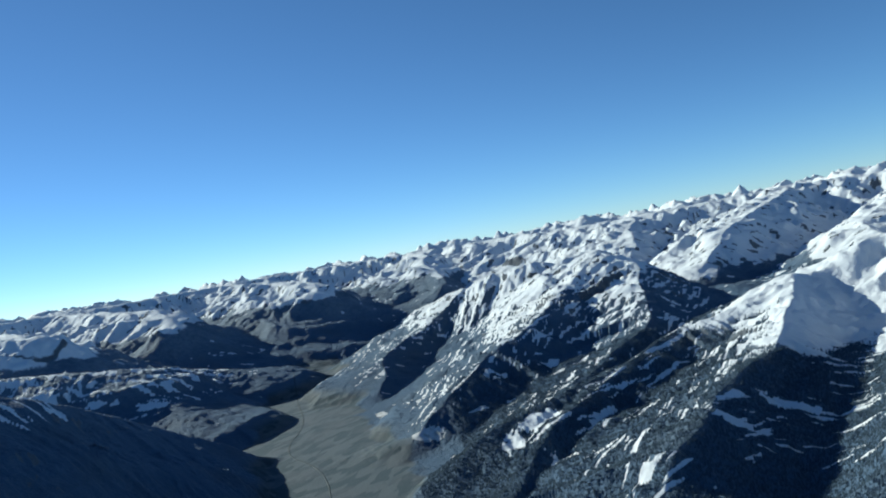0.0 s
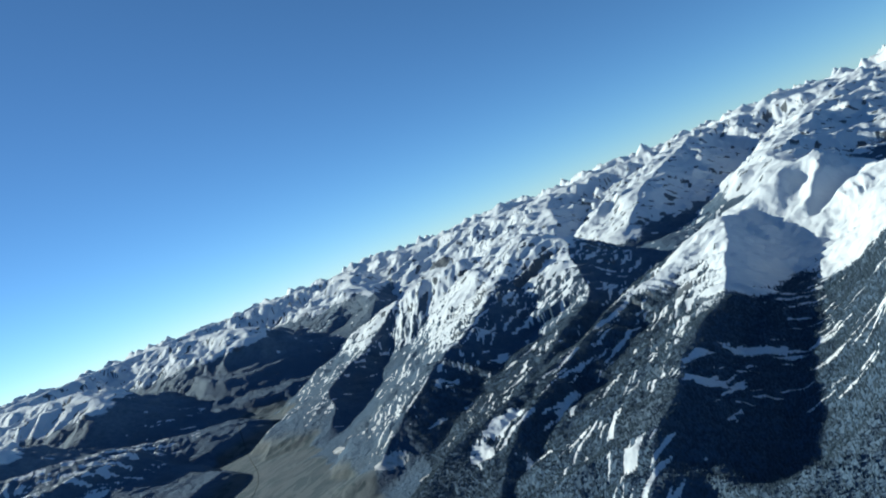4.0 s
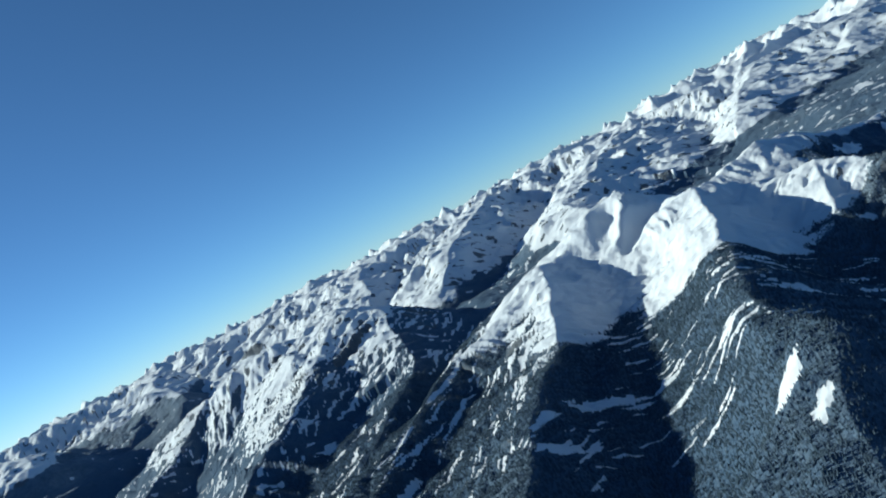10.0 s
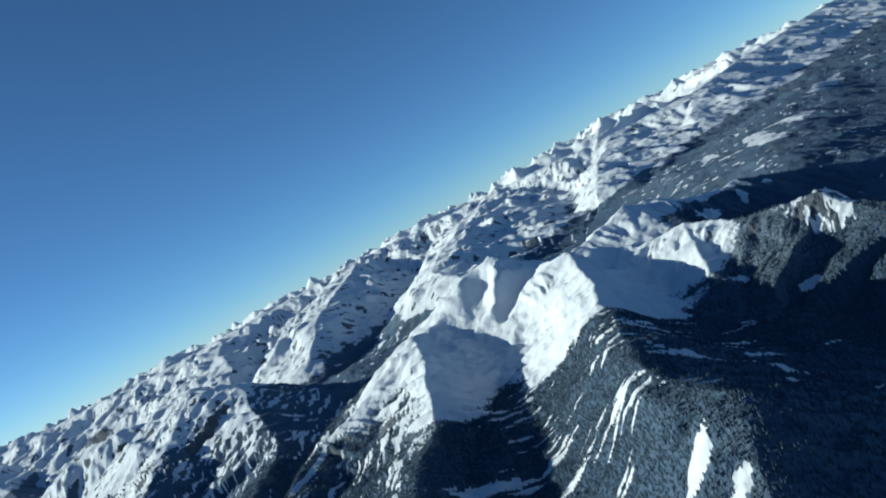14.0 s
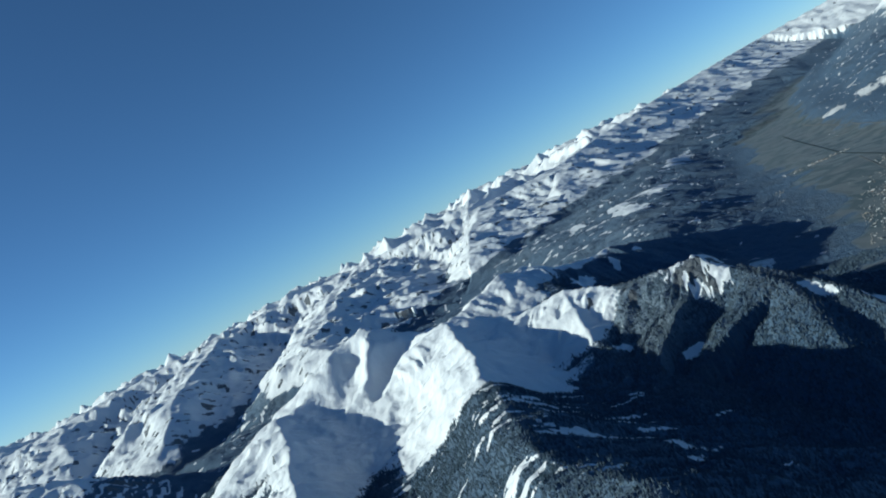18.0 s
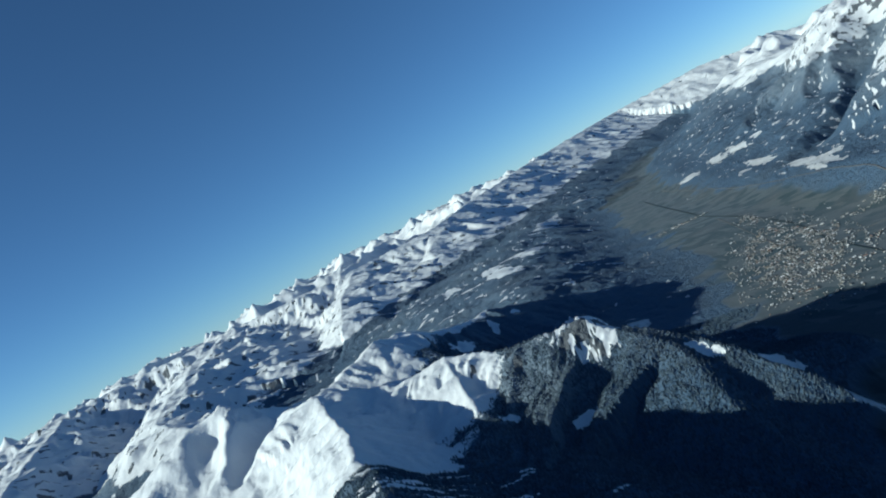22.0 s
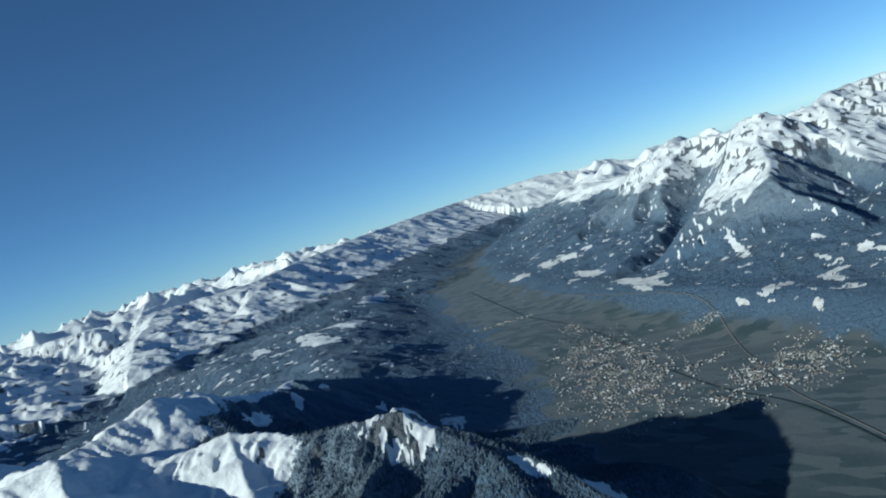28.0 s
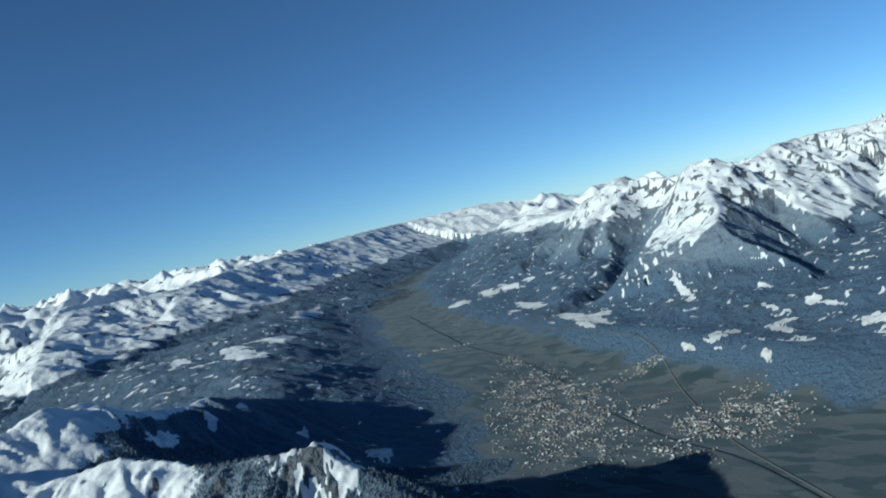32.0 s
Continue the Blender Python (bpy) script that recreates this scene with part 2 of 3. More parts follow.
# Ridges: mountain, steepness (or left and right of the line), gully depth, crest nodes (x, y, height).
RIDGES = [
    ("pyramid", (0.78, 0.60), 2.0, [(-16, 865, 193), (-40, 842, 184), (-62, 824, 178), (-86, 812, 169), (-108, 803, 168)]),
    ("pyramid", (0.46, 0.80), 2.2, [(-108, 803, 168), (-140, 776, 156), (-166, 755, 145), (-208, 728, 135), (-240, 660, 121), (-290, 600, 107),
                                    (-330, 548, 92), (-390, 480, 45)]),
    ("pyramid", (0.74, 0.42), 3.0, [(-108, 803, 168), (-98, 740, 155), (-104, 680, 142), (-110, 633, 131), (-119, 570, 130), (-121, 516, 128), (-124, 461, 124),
                                    (-127, 423, 118), (-140, 350, 88)]),
    ("pyramid", 0.60, 3.0, [(-240, 650, 118), (-262, 560, 100), (-270, 480, 70)]),
    ("central", (0.70, 0.66), 2.5, [(-16, 865, 193), (16, 836, 168), (42, 783, 170)]),
    ("central", (0.86, 0.62), 2.0, [(-16, 865, 193), (-8, 838, 179), (-24, 810, 166), (-50, 780, 149)]),
    ("central", (0.48, 0.86), 2.0, [(42, 783, 170), (14, 787, 166), (-12, 788, 157), (-40, 770, 141)]),
    ("central", (0.78, 0.56), 3.0, [(42, 783, 170), (38, 730, 161), (34, 678, 154), (25, 637, 148)]),
    ("central", (0.85, 0.36), 4.0, [(26, 640, 148), (17, 570, 142), (9, 520, 140), (8, 470, 139), (14, 395, 146), (-4, 330, 122), (-50, 240, 60)]),
    ("central", 0.55, 3.0, [(20, 400, 138), (62, 455, 114), (120, 455, 84), (190, 450, 46)]),
    ("rocky", (0.78, 0.52), 3.5, [(42, 783, 170), (82, 762, 150), (122, 734, 153), (152, 700, 141), (192, 665, 139), (212, 612, 111),
                          (206, 588, 98), (202, 560, 72), (200, 530, 42)]),
    ("rocky", 0.60, 3.0, [(122, 734, 153), (112, 695, 141), (104, 662, 129), (118, 620, 98)]),
    ("rocky", (0.90, 0.85), 3.0, [(192, 665, 137), (219, 620, 113), (237, 584, 92), (250, 556, 66), (258, 530, 38)]),
    ("back", 0.60, 3.0, [(-16, 865, 190), (60, 905, 150), (142, 945, 166), (200, 965, 140), (273, 994, 125), (330, 1022, 110),
                         (398, 1045, 86), (430, 1050, 68), (480, 1050, 45)]),
    ("back", 0.60, 3.0, [(142, 945, 164), (190, 1010, 150), (170, 1100, 110)]),
    ("dome", 0.50, 4.0, [(-290, 1006, 120), (-347, 1094, 176), (-435, 1171, 205), (-520, 1310, 190), (-605, 1425, 174)]),
    ("dome", 0.50, 4.0, [(-435, 1171, 203), (-447, 1010, 152), (-467, 874, 119), (-497, 780, 82), (-515, 710, 45)]),
    ("dome", 0.50, 4.0, [(-347, 1094, 174), (-300, 940, 120), (-330, 800, 85)]),
    ("west", 0.48, 2.5, [(-605, 1425, 174), (-657, 1403, 192), (-740, 1385, 178), (-817, 1372, 159), (-926, 1350, 110)]),
    ("west", 0.45, 2.5, [(-817, 1372, 157), (-850, 1220, 100), (-815, 1070, 78), (-755, 960, 42)]),
    ("hill", 0.50, 2.0, [(-640, 150, 225), (-708, 364, 192), (-729, 508, 124), (-732, 579, 88), (-715, 650, 40)]),
    ("terrace", (0.24, 0.28), 2.0, [(-1500, 500, 176), (-1324, 703, 160), (-1210, 800, 140), (-1100, 780, 104), (-960, 760, 70)]),
    ("terrace", (0.24, 0.28), 2.0, [(-1210, 800, 140), (-1250, 950, 108), (-1150, 1040, 80)]),
    ("white", 0.46, 8.0, [(-1300, 2500, 245), (-1000, 2330, 238), (-726, 2281, 240), (-290, 2500, 252), (138, 2517, 240),
                          (541, 2361, 222), (821, 2435, 216), (1100, 2700, 232), (1800, 3300, 262), (2800, 3950, 285),
                          (3600, 3650, 290), (4300, 3300, 300)]),
    ("white", 0.50, 8.0, [(-290, 2500, 250), (-310, 2100, 225), (-350, 1800, 185), (-376, 1600, 132)]),
    ("white", 0.50, 8.0, [(-726, 2281, 240), (-618, 1899, 192), (-560, 1740, 130)]),
    ("white", (0.36, 0.50), 8.0, [(138, 2517, 238), (20, 2050, 205), (-89, 1687, 165), (-40, 1420, 120)]),
    ("white", (0.38, 0.50), 8.0, [(541, 2361, 220), (420, 2080, 180), (320, 1850, 142)]),
    ("white", (0.36, 0.50), 8.0, [(821, 2435, 214), (700, 2200, 160), (640, 2050, 110)]),
    ("left", 0.46, 9.0, [(-2500, 300, 262), (-2350, 1000, 258), (-2300, 1600, 250), (-2200, 2300, 254), (-1700, 2600, 248),
                         (-1300, 2500, 245)]),
    ("left", 0.50, 9.0, [(-2350, 1000, 256), (-1800, 950, 235), (-1500, 830, 215)]),
    ("left", 0.50, 9.0, [(-2300, 1400, 250), (-1700, 1280, 220), (-1500, 1180, 175)]),
    ("left", 0.50, 9.0, [(-2200, 2000, 250), (-1600, 1760, 225), (-1430, 1630, 190)]),
    ("left", 0.50, 9.0, [(-1700, 2600, 248), (-1450, 2200, 225), (-1200, 1900, 150)]),
    ("summit", (0.80, 0.58), 5.5, [(1303, 1067, 236), (1217, 1014, 199), (1122, 957, 171), (1029, 894, 140), (984, 823, 112), (920, 742, 89), (838, 668, 63)]),
    ("summit", (0.55, 1.00), 5.5, [(1303, 1067, 236), (1214, 1078, 187), (1130, 1091, 142), (1072, 1099, 113), (1014, 1104, 84), (958, 1106, 71), (888, 1092, 57)]),
    ("summit", 0.52, 5.5, [(1194, 1032, 178), (1119, 1037, 146), (989, 1004, 94), (853, 956, 47), (771, 921, 22)]),
    ("summit", 0.52, 5.5, [(1064, 989, 126), (995, 907, 116), (873, 844, 66), (761, 791, 37)]),
    ("summit", 0.52, 5.5, [(1303, 1067, 236), (1194, 1032, 178), (1064, 989, 126), (924, 935, 76), (805, 884, 45)]),
    ("summit", 0.66, 9.0, [(1303, 1067, 236), (1375, 1062, 215), (1494, 1050, 237), (1702, 1052, 241), (1789, 970, 240), (1882, 848, 248)]),
    ("summit", (0.85, 0.55), 5.5, [(1494, 1050, 237), (1363, 950, 181), (1257, 890, 144), (1173, 823, 102), (1070, 744, 63)]),
    ("summit", (0.85, 0.55), 5.5, [(1702, 1052, 241), (1524, 958, 177), (1348, 851, 116), (1266, 776, 86), (1136, 671, 45)]),
    ("summit", 0.55, 9.0, [(2200, 1050, 256), (1750, 860, 190), (1350, 700, 122), (1000, 560, 62), (800, 480, 28)]),
    ("shoulder", 0.75, 6.0, [(1303, 1067, 236), (1417, 1168, 233), (1566, 1308, 240), (1682, 1494, 230), (1627, 1485, 230)]),
    ("shoulder", 0.66, 10.0, [(1627, 1485, 230), (1956, 1712, 236), (2517, 2132, 246), (3261, 2638, 254)]),
    ("shoulder", (0.95, 0.60), 6.0, [(1627, 1484, 231), (1521, 1459, 193), (1420, 1425, 157), (1303, 1390, 112), (1202, 1348, 76), (1102, 1288, 42)]),
    ("shoulder", (0.80, 0.70), 6.0, [(1627, 1484, 231), (1567, 1531, 206), (1487, 1579, 163), (1384, 1586, 120), (1292, 1564, 94)]),
]


def land(x, y):
    """Height, owner and the marks for the cover of the land at arrays of places."""
    far = np.hypot(x, y)
    wide = smooth(far, 800, 1700)
    wx = x + 7 * fbm(x, y, 110, 3, 50) + 26 * wide * fbm(x, y, 330, 3, 52)
    wy = y + 7 * fbm(x, y, 110, 3, 60) + 26 * wide * fbm(x, y, 330, 3, 62)
    flat = np.full(x.shape, 1e9)
    for line in VALLEYS:
        d, _, half, hand, _ = along(wx, wy, line)
        flat = np.minimum(flat, d - half)
    east = smooth(np.where(hand, 0, d), 0, 60) * smooth(x, 500, 700)
    floor = FLOOR + 15 * smooth(y, 820, 1150) * smooth(x, 250, 450)
    west_side = 58 * smooth(flat, 0, 260) + smooth(flat, 0, 200) * 9 * fbm(x, y, 150, 4, 3)
    east_side = (60 - floor) * smooth(flat, -50, 40) + 24 * smooth(flat, 60, 260) + smooth(flat, 0, 160) * 9 * fbm(x, y, 110, 4, 3)
    base = floor + west_side * (1 - east) + east_side * east
    base = base + 0.5 * fbm(x, y, 90, 2, 5)
    # nameless ranges beyond the named ones
    wild = crests(wx, wy, 560, 5, 80, 0.42)
    lift = smooth(far, 2200, 3300) * smooth(flat, 60, 700)
    base = base + lift * (wild * 208 - 2) * (1 - 0.35 * smooth(x, 1900, 2300) * (1 - smooth(y, 2600, 3200)))
    height, owner = base.copy(), np.zeros(x.shape, np.int8)
    names = ["ground"]
    side = np.zeros(x.shape)
    down = np.full(x.shape, 200.0)
    ribs = np.zeros(x.shape)
    for n, (name, steep, gully, line) in enumerate(RIDGES):
        if name not in names:
            names.append(name)
        nodes = np.array(line, float)
        reach = (nodes[:, 2].max() - 20) / min(np.ravel(steep)) * (2.9 if isinstance(steep, float) and gully > 5 else 1.8)
        box = ((x > nodes[:, 0].min() - reach) & (x < nodes[:, 0].max() + reach)
               & (y > nodes[:, 1].min() - reach) & (y < nodes[:, 1].max() + reach))
        if not box.any():
            continue
        bx, by = wx[box], wy[box]
        d, run, top, hand, eastern = along(bx, by, line)
        # the eastern flanks, away from the wind and the sun, are the steeper ones
        steep = steep * (1 + 0.38 * eastern) if isinstance(steep, float) else np.where(hand, *steep)
        big = gully > 5
        # ribs and gullies run down from the crest
        size = 75 if big else 30
        bend = run + 0.15 * d + size * 0.2 * fbm(bx, by, 2 * size, 2, 90 + n)
        cut = crests(bend, d * (0.42 if big else 0.16), size, 3, 100 + 7 * n, 0.45)
        far_out = 1 - 0.6 * smooth(bx, 400, 1000) * smooth(by, 1900, 2300)
        if big:                                             # finer flutes on the open faces
            cut = 0.42 + far_out * (0.70 * cut + 0.30 * crests(bend, d * 0.10, 27, 2, 300 + 7 * n, 0.4) - 0.42)
            top = top + 3.5 * fbm(run, 0 * run, 70, 4, 400 + n, 0.55) * np.minimum(1, np.maximum(top - 60, 0) / 80)
        if name in ("dome", "west", "back"):               # uneven crests
            top = top + 5 * fbm(run, 0 * run, 60, 4, 420 + n, 0.55) * np.minimum(1, np.maximum(top - 60, 0) / 80)
        tall = np.maximum(top - 35, 20)
        fall = tall * 1.7 * (1 - np.exp(-steep * d / (tall * 1.7)))
        if not big:
            fall = fall + 0.35 * np.maximum(d - 110, 0)
        if name in ("summit", "shoulder"):                  # these end sharply on the valley floor
            fall = fall + 0.55 * np.maximum(d - 120, 0)
        rough = np.minimum(d / (40 if big else 14), 1) * np.minimum(1, tall / 60)
        if not big:                                         # runnels of the near snow faces
            cut = cut + 0.5 * (crests(bend, d * 0.10, 10, 2, 500 + 7 * n, 0.5) - 0.45)
        h = top - fall + gully * rough * (cut - 0.42) * 2.6
        h = h + (1 + np.minimum(d, 60) / 30) * 0.5 * fbm(bx, by, 26, 4, 30, 0.5)
        h0 = height[box]
        k = 5.0 if big else 2.5
        gap = np.maximum(k - np.abs(h - h0), 0) / k
        won = h > h0
        height[box] = np.maximum(h, h0) + gap * gap * k * 0.25
        o, s, dn, rb = owner[box], side[box], down[box], ribs[box]
        o[won] = names.index(name)
        s[won] = (run + 1000 * n)[won]
        dn[won] = d[won]
        rb[won] = cut[won]
        owner[box], side[box], down[box], ribs[box] = o, s, dn, rb
    relief = smooth(height - base, 3, 50)
    height = height + relief * (crests(wx, wy, 85, 4, 7, 0.42) - 0.42) * (6 - 2 * smooth(x, 400, 900) * smooth(y, 1800, 2300)) * smooth(down, 0, 26)
    calm = np.ones(x.shape)
    for name, share in (("summit", 0.22), ("shoulder", 0.22), ("dome", 0.3), ("west", 0.3)):
        calm[owner == names.index(name)] = share
    height = height + relief * wide * calm * (crests(wx, wy, 170, 5, 17, 0.46) - 0.40) * (4 + (36 - 22 * smooth(x, 200, 600)) * smooth(height, 112, 165)) * smooth(down, 0, 60)
    high_ribs = np.isin(owner, [names.index("summit"), names.index("shoulder")]) * smooth(height, 80, 150)
    height = height + high_ribs * (crests(wx, wy, 55, 4, 27, 0.5) - 0.42) * 12 * smooth(down, 0, 18)
    crag = np.exp(-((((x - 197) / 16) ** 2 + ((y - 667) / 14) ** 2) ** 2))
    height = height + crag * (4 + 4 * (crests(x, y, 13, 3, 33, 0.6) - 0.45))      # the bare rock head
    block = np.hypot(x - 197, y - 667)
    height = np.where(block < 24, np.minimum(height, 140 + 2.5 * fbm(x, y, 11, 3, 35) - 0.25 * np.maximum(x - 197, 0)), height)      # its top is cut off flat
    for hx, hy, deep, wide_of in HOLLOWS:
        height = height - deep * np.exp(-((x - hx) ** 2 + (y - hy) ** 2) / (2 * wide_of**2))
    for curve, line in TROUGHS:
        near = close_to(x, y, line, 160)
        d, _, bottom, _, _ = along(wx[near], wy[near], line)
        cap = bottom + curve * d * d + 0.12 * d + 1.5 * fbm(x[near], y[near], 22, 3, 34)
        gap = np.maximum(6 - np.abs(height[near] - cap), 0) / 6
        height[near] = np.minimum(height[near], cap) - gap * gap * 1.5
    for deep, wide_of, line in RAVINES:
        near = close_to(x, y, line, 130)
        d = along(wx[near], wy[near], line)[0]
        height[near] = height[near] - deep * np.exp(-((d / wide_of) ** 2))
    height = height + smooth(flat, 0, 60) * 1.2 * fbm(x, y, 14, 3, 9)
    return height, owner, names, side, down, flat, far


# Meadows and clearings under snow: x, y, half length, half width, turn in degrees.
CLEARINGS = [
    (-86, 540, 21, 8, 0), (-112, 478, 11, 8, 20), (-8, 393, 10, 6, 30), (-4, 369, 7, 4, 40), (-42, 386, 4, 10, 20),
    (149, 624, 9, 5, 0), (254, 586, 13, 7, -20), (262, 545, 12, 8, 20), (226, 600, 3, 13, 25), (118, 655, 7, 4, 0), (-509, 717, 20, 11, 30), (-948, 693, 26, 9, 0),
    (-287, 566, 22, 14, 35), (-300, 540, 9, 16, 40), (-655, 851, 16, 34, 45), (-690, 868, 8, 20, 40), (-245, 512, 8, 18, 50),
]
MEADOWS = [
    (1059, 1535, 42, 22, 62), (1135, 1520, 55, 20, 60), (1165, 1490, 60, 17, 60), (1195, 1455, 36, 12, 60), (965, 1245, 62, 15, 64), (925, 1245, 26, 8, 62),
    (822, 1010, 84, 13, 66), (850, 1060, 44, 10, 66), (846, 1000, 20, 16, 40), (790, 985, 34, 6, 62), (705, 748, 20, 6, 20), (722, 738, 10, 9, -20), (690, 772, 16, 4, 60),
    (730, 693, 26, 7, 55), (752, 700, 9, 14, 10), (800, 735, 18, 4, 55), (875, 776, 14, 5, 55), (798, 686, 11, 8, 40), (780, 660, 20, 4, 60), (723, 601, 17, 10, 50),
    (655, 671, 12, 5, 40), (890, 890, 26, 4, 42), (862, 868, 9, 6, 30), (910, 912, 40, 3, 38),
    (900, 1880, 50, 26, -30), (840, 1850, 22, 8, -30), (577, 1597, 30, 26, -25), (660, 1615, 50, 10, -20), (1209, 2167, 42, 14, -30), (480, 1500, 26, 7, -25),
    (745, 1700, 34, 7, -30), (620, 1780, 30, 7, -25), (990, 2040, 110, 30, 51), (675, 1600, 70, 22, 50), (535, 1470, 90, 26, 80), (489, 1613, 60, 18, 75),
    (265, 963, 14, 5, 63), (209, 922, 16, 9, 30), (306, 988, 13, 5, 54), (333, 942, 10, 6, 45), (376, 893, 19, 10, 36),
]


def cover(x, y, z, steep, eastward, owner, names, side, down, flat, far):
    """How much snow, field, bare rock and frosted, haze-paled wood lies at each place."""
    line = np.full(x.shape, 134.0)
    for name, level in (("central", 136), ("rocky", 146), ("white", 126), ("left", 165), ("summit", 136), ("shoulder", 148),
                        ("dome", 136), ("west", 122), ("terrace", 172), ("hill", 232), ("back", 130)):
        line[owner == names.index(name)] = level
    line = np.where((owner == names.index("rocky")) & (x < 150), 114 + 20 * smooth(x, 128, 150), line)
    line = np.where((owner == names.index("rocky")) & (x >= 150), 140, line)
    line = np.where((owner == names.index("pyramid")) & (y < 605), 152, line)
    line = np.where((owner == names.index("central")) & (y < 625), 158, line)
    line = np.where((owner == names.index("central")) & (x > 38) & (y > 630), 116, line)
    bowl = smooth(x, -112, -80) * (1 - smooth(x, 40, 70)) * smooth(y, 628, 652) * (1 - smooth(y, 860, 900))
    line = line - 20 * bowl
    line = np.where(owner == names.index("white"), 106 + 8 * smooth(x, 150, 300) + 6 * smooth(x, 250, 1000), line)
    face = 0.89 * (y - 901) - 0.45 * (x - 1032)
    line = np.where(owner == names.index("summit"), 150 - 32 * smooth(face, -5, 60) - 44 * smooth(-face, 50, 150), line)
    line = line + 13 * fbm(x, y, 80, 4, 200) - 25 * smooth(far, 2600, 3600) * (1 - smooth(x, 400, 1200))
    line = line + (30 * smooth(eastward, 0.05, 0.3) - 24 * smooth(-eastward, 0.05, 0.3)) * np.isin(owner, [names.index("dome"), names.index("west")])      # woods climb higher on east flanks, snow lower on west, painting shade and sun
    snow = smooth(z - line, -13, 13)
    # avalanche tracks and rides run down through the forest below the treeline
    across, fall = side / 1.4, down
    for name, fx, fy in (("pyramid", -0.5, -0.86), ("central", -0.99, -0.14), ("dome", -0.25, -0.97), ("west", -0.35, -0.94),
                         ("summit", -0.8, -0.6), ("shoulder", -0.85, -0.53)):
        mine = owner == names.index(name)
        across = np.where(mine, x * fy - y * fx, across)
        fall = np.where(mine, x * fx + y * fy, fall)
    streak = perlin(across / 5.6, fall / 44, 210) + 0.55 * perlin(across / 2.3, fall / 24, 211)
    band = smooth(z - line, -95, -40) * (1 - smooth(z - line, 0, 10)) * smooth(fbm(x, y, 70, 2, 215), -0.5, 0.2)
    for name in ("ground", "rocky", "back", "white", "left"):
        band = band * (owner != names.index(name))
    band = band * np.where(owner == names.index("central"), smooth(y, 425, 470), 1.0)
    dense = np.where(np.isin(owner, [names.index("summit"), names.index("shoulder")]), 0.72, np.where(owner == names.index("pyramid"), 1.45, 1.35))
    snow = np.maximum(snow, smooth(streak * band * dense, 0.27, 0.42))
    # scattered small meadows on the wooded plateaus
    spot = fbm(x + 0.4 * y, (y - 0.2 * x) * 1.7, 34, 3, 220, 0.6)
    spots = smooth(spot, 0.74, 0.82) * smooth(flat, 60, 160) * (1 - smooth(z, 125, 150)) * smooth(far, 700, 1000)
    snow = np.maximum(snow, spots * (owner == 0))
    u, v = 0.44 * x + 0.9 * y, 0.9 * x - 0.44 * y
    strip = fbm(u / 2.4, v, 13, 3, 221, 0.6) + 0.35 * fbm(x, y, 120, 2, 222)
    snow = np.maximum(snow, 0.9 * smooth(strip, 0.66, 0.80) * smooth(x, 640, 700) * smooth(z, 40, 52) * (1 - smooth(z, 92, 112)) * (flat > 12))
    slope = np.isin(owner, [names.index("dome"), names.index("west"), names.index("white"), names.index("left"), names.index("terrace"), 0])
    strip = fbm((0.8 * x + 0.6 * y) / 2.2, 0.8 * y - 0.6 * x, 16, 3, 223, 0.6) + 0.5 * fbm(x, y, 130, 2, 224)
    snow = np.maximum(snow, 0.95 * smooth(strip, 0.74, 0.86) * slope * smooth(flat, 12, 40) * (1 - smooth(z, 130, 150)) * (x < 640))
    patch = smooth(fbm(0.6 * (x + 0.3 * y), (y - 0.3 * x) * 1.6, 34, 4, 225, 0.6), 0.22, 0.36) * smooth(z, 62, 88)
    snow = np.maximum(snow, patch * (owner == names.index("terrace")))
    for cx, cy, a, b, turn in CLEARINGS + MEADOWS:
        c, s = math.cos(radians(turn)), math.sin(radians(turn))
        u, v = ((x - cx) * c + (y - cy) * s) / a, ((y - cy) * c - (x - cx) * s) / b
        q = u * u + v * v
        near = q < 6
        if near.any():
            edge = np.sqrt(q[near]) + 0.34 * fbm(x[near], y[near], max(min(a, b), 6) * 0.8, 4, 230, 0.7)
            snow[near] = np.maximum(snow[near], 1 - smooth(edge, 0.85, 1.05))
    rock = smooth(steep + 0.3 * fbm(x, y, 30, 3, 240) - 0.4 * (np.hypot(x + 25, y - 780) < 70), 1.0, 1.6) * smooth(z, 105, 140) * (1 - bowl)
    rock = rock * np.where(owner == names.index("central"), 0.4, np.where(np.isin(owner, [names.index("white"), names.index("left")]), 0.45, np.where(np.isin(owner, [names.index("summit"), names.index("shoulder")]), 0.45, 1.0)))
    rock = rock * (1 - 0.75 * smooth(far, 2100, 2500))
    # bare ribs of rock stand out of the snow of the high ranges
    rib = perlin(side / 10, down / 42, 270) + 0.6 * perlin(side / 4.5, down / 20, 271)
    high = np.isin(owner, [names.index(name) for name in ("white", "left", "summit", "shoulder", "dome", "west")])
    rock = np.maximum(rock, 0.85 * smooth(rib, 0.15, 0.5) * smooth(steep, 0.25, 0.6) * high * smooth(z - line, -12, 8))
    tall = np.isin(owner, [names.index("summit"), names.index("shoulder")])
    rock = np.maximum(rock, 0.8 * tall * smooth(fbm(x, y, 20, 4, 273, 0.65) + 0.9 * (steep - 0.55), 0.50, 0.70) * smooth(z, 125, 160))
    head = np.hypot(x - 196, (y - 664) * 0.9) + 6 * fbm(x, y, 14, 3, 241)
    gully_snow = smooth(fbm(x, y, 17, 3, 245), 0.0, 0.12) * smooth(x, 189, 195) * (1 - smooth(head, 20, 30))      # snow lies on its eastern half
    ledge = smooth(fbm(0.8 * x + 0.6 * y, 2.2 * (0.8 * y - 0.6 * x), 12, 3, 244, 0.6), 0.08, 0.30) * (1 - smooth(head, 20, 30))
